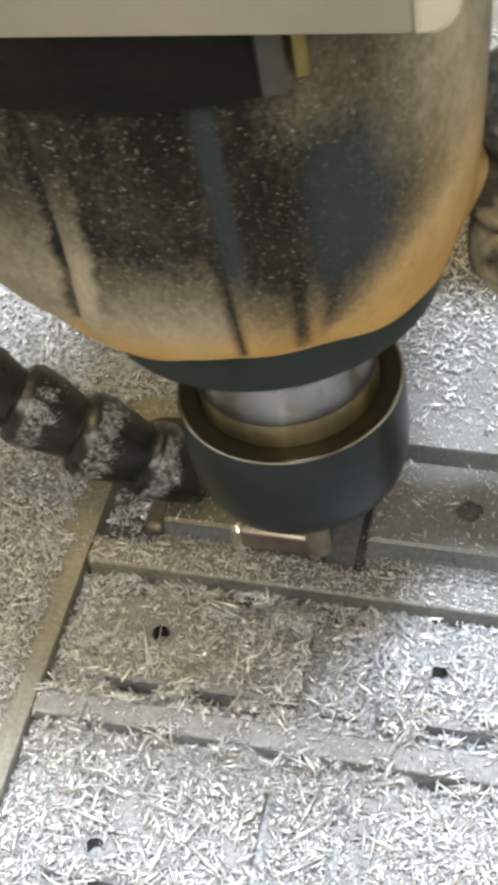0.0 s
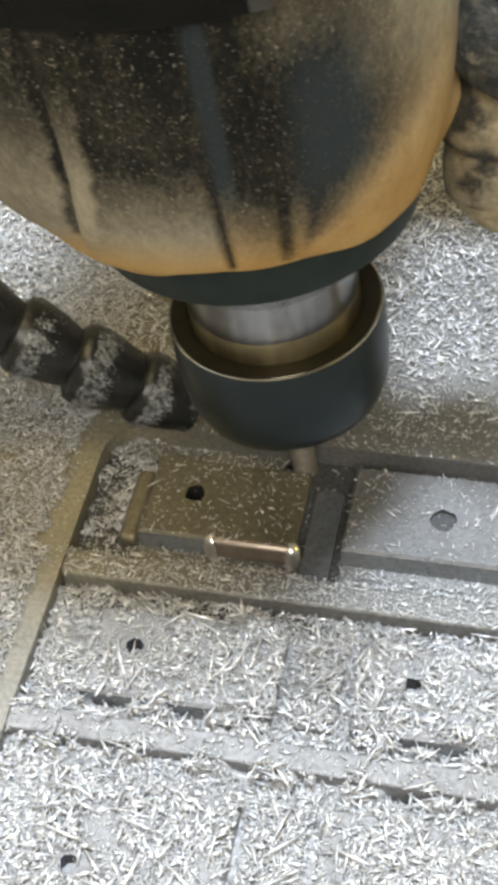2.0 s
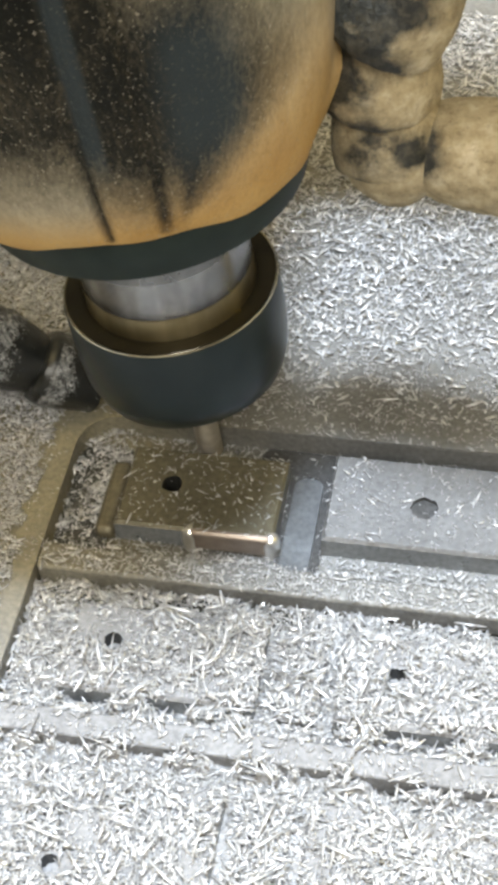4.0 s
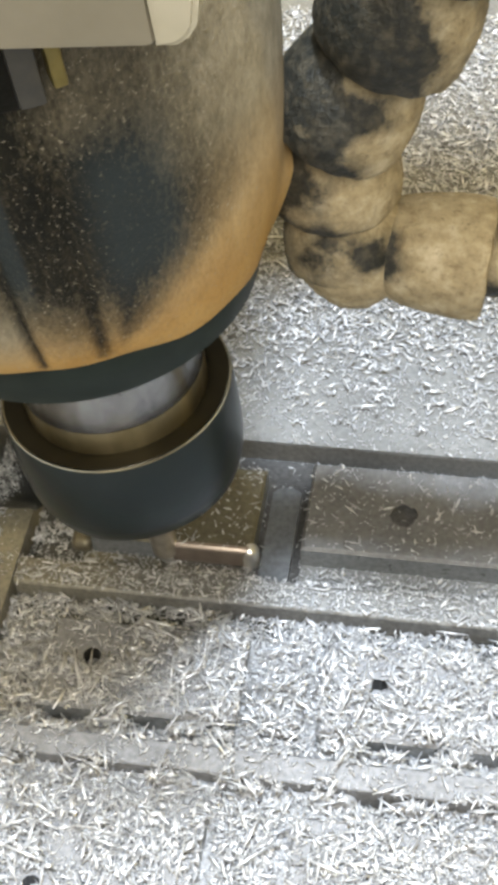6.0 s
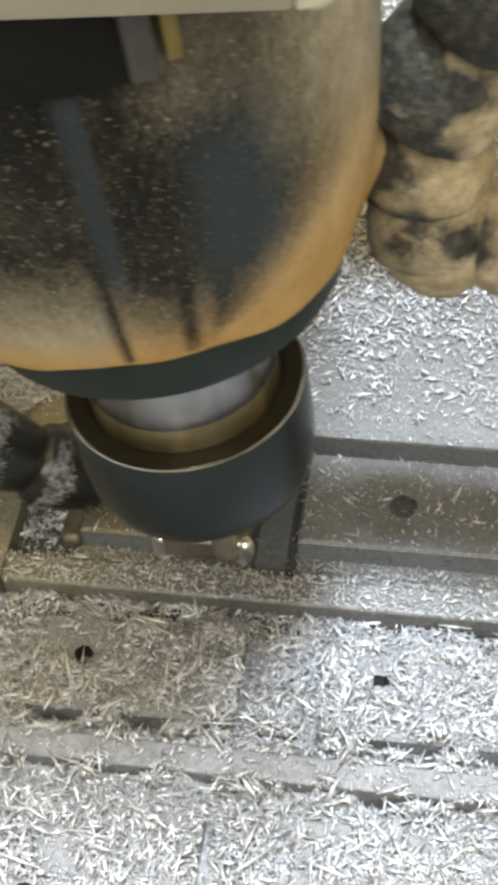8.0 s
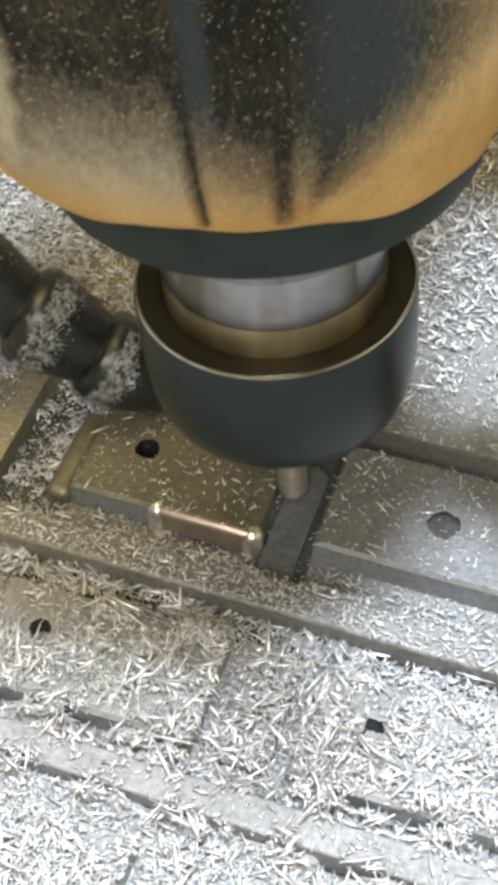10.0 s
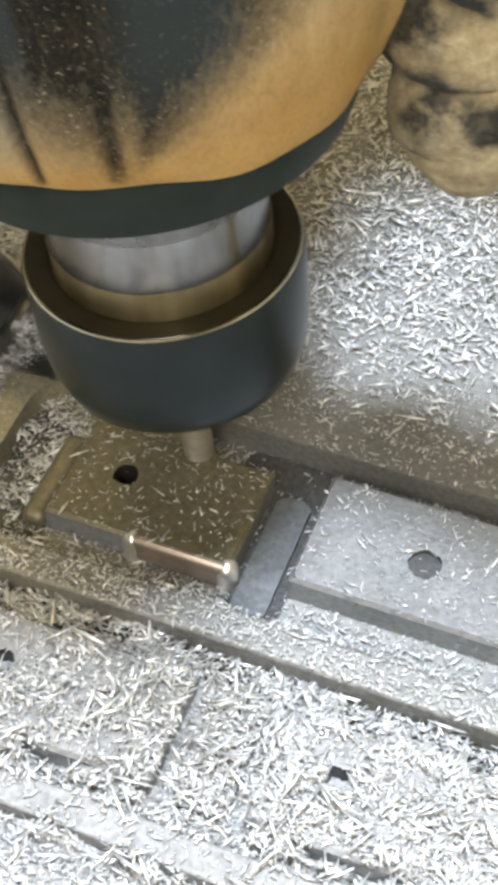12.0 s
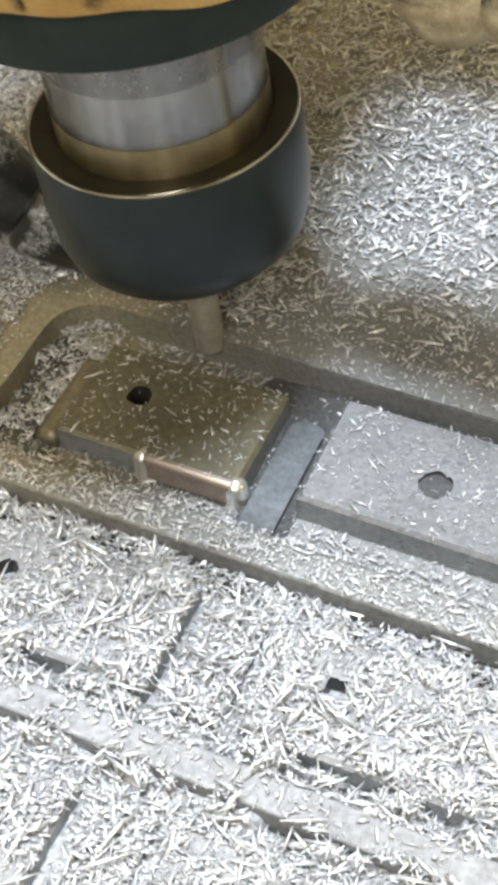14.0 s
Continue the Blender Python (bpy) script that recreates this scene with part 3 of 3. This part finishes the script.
def bump_at(v, mid, width):
    return math.exp(-((v - mid) / width) ** 2)


def strip_edge(z):
    """Where the tan strip ends round the housing: it swings away towards the bottom."""
    return -105.0 - 9.5 * math.exp(-(z - 0.089) / 0.010)


def deposit_amount(a, z):
    """Cover of dried coolant by the angle round the spindle (degrees, -90 faces the operator) and the height."""
    wave = 0.0010 * math.sin(radians(a * 7)) + 0.0007 * math.sin(radians(a * 17 + 40))
    # front panels: coated low down, fading upwards into the speckled dark enamel
    top = 0.0985 + wave - 0.0015 * ease(a, -95, -82)
    if a > -79.5:  # flat between the two washed grooves
        top = 0.0945 + wave - 0.0020 * ease(a, -78, -66)
    low = 1.0 - ease(z, top - 0.0105, top + 0.0140)
    low *= 1.0 - 0.9 * bump_at(a, -80.6, 1.2) * ease(z, 0.0828, 0.0845)
    low *= 1.0 - 0.85 * bump_at(a, -64.8, 2.0) * ease(z, 0.0825, 0.0850)
    # the far flank is dusted up to the top; its edge leans out and comes back higher up
    mid = float(np.interp(z, (0.0835, 0.0880, 0.0906, 0.0950, 0.0990, 0.1006, 0.1047, 0.1110, 0.1190, 0.1350), (-66, -61, -56, -50, -43, -38, -32, -31, -37, -46)))
    half = 7.0 + 13 * ease(z, 0.086, 0.106)
    flank = ease(a, mid - half, mid + half) * (0.95 - 0.14 * ease(z, 0.108, 0.128) - 0.28 * ease(z, 0.126, 0.140) * (1 - ease(a, -42, -12)))
    cover = max(low if a < -62 else low * (1 - ease(a, -62, -56)), flank)
    # olive film on the enamel high up
    cover = max(cover, 0.30 * ease(z, 0.118, 0.130) * ease(a, -72, -62))
    # tan strips with sharp edges beside a dark groove
    # their cover thins upwards, which puts the mount's shade into the deposit
    edge = strip_edge(z)
    if edge - 6.0 < a < edge:
        cover = max(cover, 0.95 * (1 - ease(z, 0.100, 0.128)))
    elif edge - 9.0 < a <= edge - 6.0:
        cover = min(cover, 0.25) if z > 0.092 else cover
    elif a <= edge - 9.0 or a > 170:
        cover = max(cover, 0.74 * (1 - 0.85 * ease(z, 0.100, 0.124)))
    return max(0.0, min(1.0, cover))


def body():
    rows, steps = body_mesh(), 300
    bm = bmesh.new()
    dep = bm.verts.layers.float.new("deposit")
    orange = bm.verts.layers.float.new("orange")
    clean = bm.verts.layers.float.new("clean")
    rings = []
    for r, z in rows:
        ring = []
        for i in range(steps):
            ang = -180 + 360 * i / steps
            d = deposit_amount(ang, z)
            rr = r + 0.0005 * d + 0.0092 * math.exp(-((ang + 150) / 34) ** 2) * ease(z, 0.074, 0.102)
            edge = strip_edge(z)
            for g in (-80.4, -65.0, edge - 7.5):  # shallow grooves down the housing
                rr -= 0.0011 * math.exp(-((ang - g) / 2.2) ** 2) * max(0.0, min(1.0, (z - 0.084) / 0.006))
            rr += 0.0007 * (1 - ease(ang, edge - 1.0, edge + 1.0)) * ease(ang, edge - 6.5, edge - 5) * ease(z, 0.085, 0.092)
            rr += 0.0032 * bump_at(ang, 8, 6) * bump_at(z, 0.0900, 0.0050)  # small caked lug
            skirt = 0.0036 * (1 - math.exp(-((ang + 74) / 42) ** 2)) - 0.0013
            zz = z - skirt * (1 - ease(z, 0.0826, 0.0900))
            if z < 0.0827:
                zz += 0.0004 * math.sin(radians(ang * 3)) + 0.0003 * math.sin(radians(ang * 11))
            v = bm.verts.new((rr * math.cos(radians(ang)) - 0.0006, rr * math.sin(radians(ang)), zz))
            v[dep] = d
            v[orange] = max(0.0, min(1.0, 1.15 - (z - 0.0840) / (0.0095 + 0.0055 * ease(ang, -80.5, -78.5) + 0.013 * max(0.0, min(1.0, (ang + 52) / 20)))))
            streak = -77.6
            v[clean] = max(ease(z, 0.097, 0.106) * (1 - ease(abs(ang - streak), 1.6, 3.4)), (1 - ease(abs(ang + 50), 5, 15)) * (1 - ease(abs(z - 0.1105), 0.006, 0.020)))
            ring.append(v)
        rings.append(ring)
    for lo, hi in zip(rings, rings[1:]):
        for i in range(steps):
            j = (i + 1) % steps
            bm.faces.new((lo[i], lo[j], hi[j], hi[i]))
    bm.faces.new(rings[-1])
    return bm


part("body", body(), M_BODY, spindle, "dark enamelled body with orange dried coolant")


def clamp():
    """Black clamp half round the upper left of the housing."""
    bm = bmesh.new()
    prof = [(0.0372, 0.1330), (0.0392, 0.1326), (0.0398, 0.1334), (0.0398, 0.25), (0.0372, 0.25)]
    rings = []
    for a in range(-220, -62, 3):
        swell = 0.0092 * math.exp(-((a + 150) / 34) ** 2)  # follows the housing's swollen flank
        rings.append([bm.verts.new(((r + swell) * math.cos(radians(a)), (r + swell) * math.sin(radians(a)), z)) for r, z in prof])
    for p, q in zip(rings, rings[1:]):
        for i in range(len(prof)):
            j = (i + 1) % len(prof)
            bm.faces.new((p[i], p[j], q[j], q[i]))
    bm.faces.new(rings[0])
    bm.faces.new(rings[-1][::-1])
    return bm


M_CLAMP = make_plain("greasy_black_clamp", (0.003, 0.003, 0.002), (0.010, 0.009, 0.006), 0.6, 0.0, 160, 0.5)
M_CLAMP.node_tree.nodes["Principled BSDF"].inputs["Specular IOR Level"].default_value = 0.12
part("clamp_ring", clamp(), M_CLAMP, spindle, "greasy black clamp round the housing")
bm = box(-0.0016, 0.0016, -0.0412, -0.0372, 0.1335, 0.25, 0.0005)
bmesh.ops.rotate(bm, verts=bm.verts, matrix=Matrix.Rotation(radians(25), 3, "Z"))
part("clamp_strip", bm, make_plain("grey_steel_strip", (0.03, 0.03, 0.03), (0.07, 0.065, 0.055), 0.5, 0.2), spindle, "grey steel strip at the clamp's edge")

# thin yellowish bar added in place of a reflection next to the strip
bm = box(-0.0009, 0.0009, -0.0405, -0.0374, 0.1345, 0.25, 0.0004)
bmesh.ops.rotate(bm, verts=bm.verts, matrix=Matrix.Rotation(radians(30), 3, "Z"))
part("reflection_strip", bm, make_plain("yellowish_reflection", (0.14, 0.11, 0.03), (0.24, 0.19, 0.06), 0.45, 0.5), spindle, "added yellowish strip for the reflection beside the clamp strip")

mount = tagged(new("spindle_mount"), "beige painted cover plate bolted in front of the spindle", "machine cover")
part("cover_plate", box(-0.16, 0.0352, -0.0455, -0.0425, 0.1462, 0.26, 0.0010), M_BEIGE, mount)
corner = [(0.0352, 0.26), (0.0352, 0.1464), (0.0372, 0.1464), (0.0386, 0.1472), (0.0396, 0.1486), (0.0402, 0.1510), (0.0404, 0.26)]
bm = prism(corner, 0.0340, 0.0457, 0.0006)
bmesh.ops.transform(bm, verts=bm.verts, matrix=Matrix(((1, 0, 0, 0), (0, 0, -1, 0), (0, 1, 0, 0), (0, 0, 0, 1))))
part("side_lip", bm, M_CREAM, mount, "paler rounded corner of the cover", smooth=False)


carriage = tagged(new("spindle_carriage"), "dark steel carriage block carrying the spindle from behind", "machine carriage")
part("slide_block", box(-0.10, 0.20, 0.067, 0.108, 0.1120, 0.30, 0.003), M_TABLE, carriage)
part("bracket", box(-0.03, 0.03, 0.030, 0.067, 0.1500, 0.24, 0.002), M_TABLE, carriage)

# ---------------------------------------------------------------- hoses
def hose_segment(r0, length, seed, flip=False):
    """One ball-and-socket link of a jointed coolant hose, along +z from its ball."""
    prof = [(0.45 * r0, -0.12 * length), (0.64 * r0, -0.08 * length), (0.72 * r0, 0.08 * length), (0.82 * r0, 0.26 * length), (0.97 * r0, 0.46 * length), (1.05 * r0, 0.66 * length), (1.09 * r0, 0.86 * length), (1.09 * r0, 1.02 * length), (1.06 * r0, 1.07 * length), (0.98 * r0, 1.09 * length), (0.78 * r0, 1.07 * length), (0.70 * r0, 0.94 * length)]
    if flip:
        prof = [(0.5 * r0, -0.20 * length), (0.86 * r0, -0.21 * length), (1.06 * r0, -0.14 * length), (1.13 * r0, -0.02 * length), (1.12 * r0, 0.12 * length), (1.04 * r0, 0.36 * length), (0.91 * r0, 0.62 * length), (0.78 * r0, 0.86 * length), (0.74 * r0, 1.02 * length), (0.4 * r0, 1.02 * length)]
    bm = lathe(prof, 56)
    dep = bm.verts.layers.float.new("deposit")
    for v in bm.verts:
        k = noise.noise(v.co * 160 + Vector((seed, 0, 0)))
        v.co += v.co.normalized() * 0.0004 * noise.noise(v.co * 420 + Vector((0, seed, 0)))
        v[dep] = 0.60 + 0.6 * k
    return bm


def along(a, b):
    a, b = Vector(a), Vector(b)
    return Matrix.Translation(a) @ (b - a).to_track_quat("Z", "Y").to_matrix().to_4x4()


OIL_SPOT = (0.0461, 0.0024, 0.0766)  # bare wet patch on the lower bend


def hose(name, label, points, radii, dusty, flip=False, material=None):
    top = tagged(new(name), label, "coolant hose", "jointed coolant hoses")
    for i, (a, b) in enumerate(zip(points, points[1:])):
        length = (Vector(b) - Vector(a)).length
        bm = hose_segment(radii[i], length * 1.05, 3.7 * i + len(name), flip)
        bmesh.ops.transform(bm, matrix=along(a, b), verts=bm.verts)
        dep = bm.verts.layers.float["deposit"]
        for v in bm.verts:
            side = (v.co.x - (a[0] + b[0]) / 2) / radii[i]
            bare = 1.3 * math.exp(-((v.co - Vector(OIL_SPOT)).length / 0.0046) ** 2)
            v[dep] = max(0.0, min(1.0, v[dep] + 0.04 + 0.65 * side + dusty[i] - bare))
        part("link", bm, material or M_CRUST, top)
    return top


right_hose = hose("coolant_hose", "jointed black coolant hose crusted with tan dried coolant",
                  [(0.0760, 0.0039, 0.1605), (0.0673, 0.0058, 0.1441), (0.0586, 0.0077, 0.1277), (0.0509, 0.0097, 0.1118), (0.0418, 0.0097, 0.0973), (0.0398, 0.0106, 0.0843), (0.0413, 0.0097, 0.0727), (0.0606, 0.0092, 0.0698), (0.0804, 0.0092, 0.0727), (0.1050, 0.0106, 0.0833), (0.1310, 0.0116, 0.0930)],
                  [0.0104, 0.0104, 0.0104, 0.0102, 0.0098, 0.0093, 0.0090, 0.0086, 0.0088, 0.0090, 0.0090], [-0.60, -0.60, -0.55, -0.28, -0.05, 0.02, 0.30, 0.30, 0.28, 0.28])


def elbow():
    """Rounded crusted elbow under the upright links."""
    bm = bmesh.new()
    bmesh.ops.create_uvsphere(bm, u_segments=40, v_segments=24, radius=0.0100)
    dep = bm.verts.layers.float.new("deposit")
    for v in bm.verts:
        v.co *= 1 + 0.05 * noise.noise(v.co * 260)
        v[dep] = 0.85 + 0.5 * noise.noise(v.co * 150)
        v.co = Vector((v.co.x * 0.97 + 0.0424, v.co.y + 0.0101, v.co.z + 0.0713))
    return bm


part("elbow", elbow(), M_CRUST, right_hose, "rounded elbow under thick tan crust")
LEFT_POINTS = [(-0.140, 0.003, 0.0804), (-0.128, 0.004, 0.0744), (-0.116, 0.005, 0.0674), (-0.1035, 0.005, 0.0596), (-0.0918, 0.006, 0.0522), (-0.0800, 0.007, 0.0448), (-0.0687, 0.007, 0.0374), (-0.0577, 0.007, 0.0300), (-0.0463, 0.007, 0.0224), (-0.0350, 0.008, 0.0150), (-0.0262, 0.009, 0.0082)]
LEFT_RADII = [0.0076] * 8 + [0.0078, 0.0074, 0.0056]
left_hose = hose("coolant_hose", "jointed black coolant hose covered with fine chips", LEFT_POINTS, LEFT_RADII, [-1.6] * 10, True, M_HOSE)


def stuck_chips(thing, points, radii, count):
    """Fine chips clinging to a hose."""
    bm = bmesh.new()
    for _ in range(count):
        i = random.randrange(len(points) - 1)
        k = random.random()
        a, b = Vector(points[i]), Vector(points[i + 1])
        r = radii[i] * (1.13 - 0.39 * ease(k, 0.05, 0.98))
        side = Matrix.Rotation(random.uniform(0, 2 * math.pi), 3, (b - a).normalized()) @ (b - a).orthogonal().normalized()
        if side.z < -0.6 or random.random() < 0.985 * ease(0.70 * side.y + 0.71 * side.z - 0.6 * k - 0.35 * (i > 7), 0.10, 0.62):
            continue  # the upper sides are washed bare
        at = a.lerp(b, k) + side * r
        ln, wd = random.uniform(0.0003, 0.0012), random.uniform(0.00012, 0.00028)
        m = Matrix.Translation(at) @ side.to_track_quat("Z", "Y").to_matrix().to_4x4() @ pose(0, 0, 0, random.uniform(-25, 25), random.uniform(-25, 25), random.uniform(0, 360))
        vs = [bm.verts.new(m @ Vector(p)) for p in ((-ln / 2, -wd / 2, 0), (ln / 2, -wd / 3, 0), (ln / 2, wd / 3, 0), (-ln / 2, wd / 2, 0), (0, 0, wd * 0.5))]
        for j in range(4):
            bm.faces.new((vs[j], vs[(j + 1) % 4], vs[4]))
        bm.faces.new((vs[3], vs[2], vs[1], vs[0]))
    return tagged(part("clinging_swarf", bm, M_DULL, thing, "fine bright chips clinging to the hose", False), kind="stuff")


stuck_chips(left_hose, LEFT_POINTS, LEFT_RADII, 64000)

# ---------------------------------------------------------------- movement
# seconds, place of the collet nut, lift of the tool over the pocket depth
TOOL = [
    (0, 0.0220, 0.0272, 0), (0.25, 0.0128, 0.0257, 0), (0.5, 0.0055, 0.0245, 0), (0.7, 0.0045, 0.0275, 0.0015), (0.85, 0.0042, 0.0375, 0.0035), (1, 0.0043, 0.0486, 0), (1.25, 0.0050, 0.0512, 0),
    (1.5, 0.0065, 0.0507, 0), (1.75, 0.0125, 0.0507, 0), (2, 0.0202, 0.0500, 0), (2.2, 0.0245, 0.0465, 0), (2.5, 0.0232, 0.0342, 0), (2.67, 0.0220, 0.0275, 0), (3, 0.0098, 0.0265, 0), (3.2, 0.0055, 0.0252, 0),
    (3.38, 0.0045, 0.0285, 0.0015), (3.52, 0.0042, 0.0380, 0.0035), (3.68, 0.0035, 0.0500, 0), (4.18, 0.0065, 0.0507, 0), (4.68, 0.0192, 0.0500, 0), (4.88, 0.0245, 0.0465, 0), (5.15, 0.0250, 0.0350, 0),
    (5.3, 0.0243, 0.0290, 0), (5.5, 0.0163, 0.0272, 0), (5.75, 0.0080, 0.0258, 0), (6, 0.0045, 0.0276, 0), (6.2, 0.0042, 0.0300, 0.0015), (6.35, 0.0042, 0.0415, 0.0035), (6.5, 0.0045, 0.0540, 0), (6.75, 0.0060, 0.0505, 0),
    (7, 0.0088, 0.0485, 0), (7.25, 0.0160, 0.0462, 0), (7.5, 0.0233, 0.0443, 0), (7.7, 0.0245, 0.0340, 0), (7.85, 0.0230, 0.0275, 0), (8, 0.0178, 0.0273, 0), (8.2, 0.0104, 0.0235, 0),
    (8.45, 0.0050, 0.0250, 0), (8.65, 0.0045, 0.0290, 0.0015), (8.8, 0.0042, 0.0400, 0.0035), (8.97, 0.0040, 0.0520, 0), (9.45, 0.0075, 0.0485, 0), (9.72, 0.0180, 0.0470, 0), (9.95, 0.0240, 0.0430, 0), (10.15, 0.0245, 0.0340, 0.0015),
    (10.3, 0.0220, 0.0293, 0.001), (10.5, 0.0155, 0.0285, 0.0015), (10.75, 0.0080, 0.0283, 0.0015), (11, 0.0034, 0.0285, 0.0015), (11.25, 0.0030, 0.0393, 0.0015), (11.5, 0.0040, 0.0518, 0.0015), (11.75, 0.0045, 0.0503, 0.0015),
    (12, 0.0086, 0.0473, 0.0015), (12.25, 0.0155, 0.0453, 0.0015), (12.5, 0.0227, 0.0406, 0.0015), (12.65, 0.0230, 0.0343, 0.0015), (12.8, 0.0200, 0.0288, 0.0015), (13, 0.0134, 0.0285, 0.0015), (13.25, 0.0060, 0.0278, 0.0015),
    (13.5, 0.0040, 0.0316, 0.0015), (13.7, 0.0045, 0.0453, 0.0015), (13.9, 0.0055, 0.0543, 0.0015), (14, 0.0045, 0.0545, 0.0015),
]


def motions():
    rows = [(t, pose(x + 0.0038, y, -0.0035 + lift, 0, LEAN_Y, 0)) for t, x, y, lift in TOOL]
    for thing in (spindle, mount, carriage, right_hose, left_hose):
        walk(thing, rows)


motions()
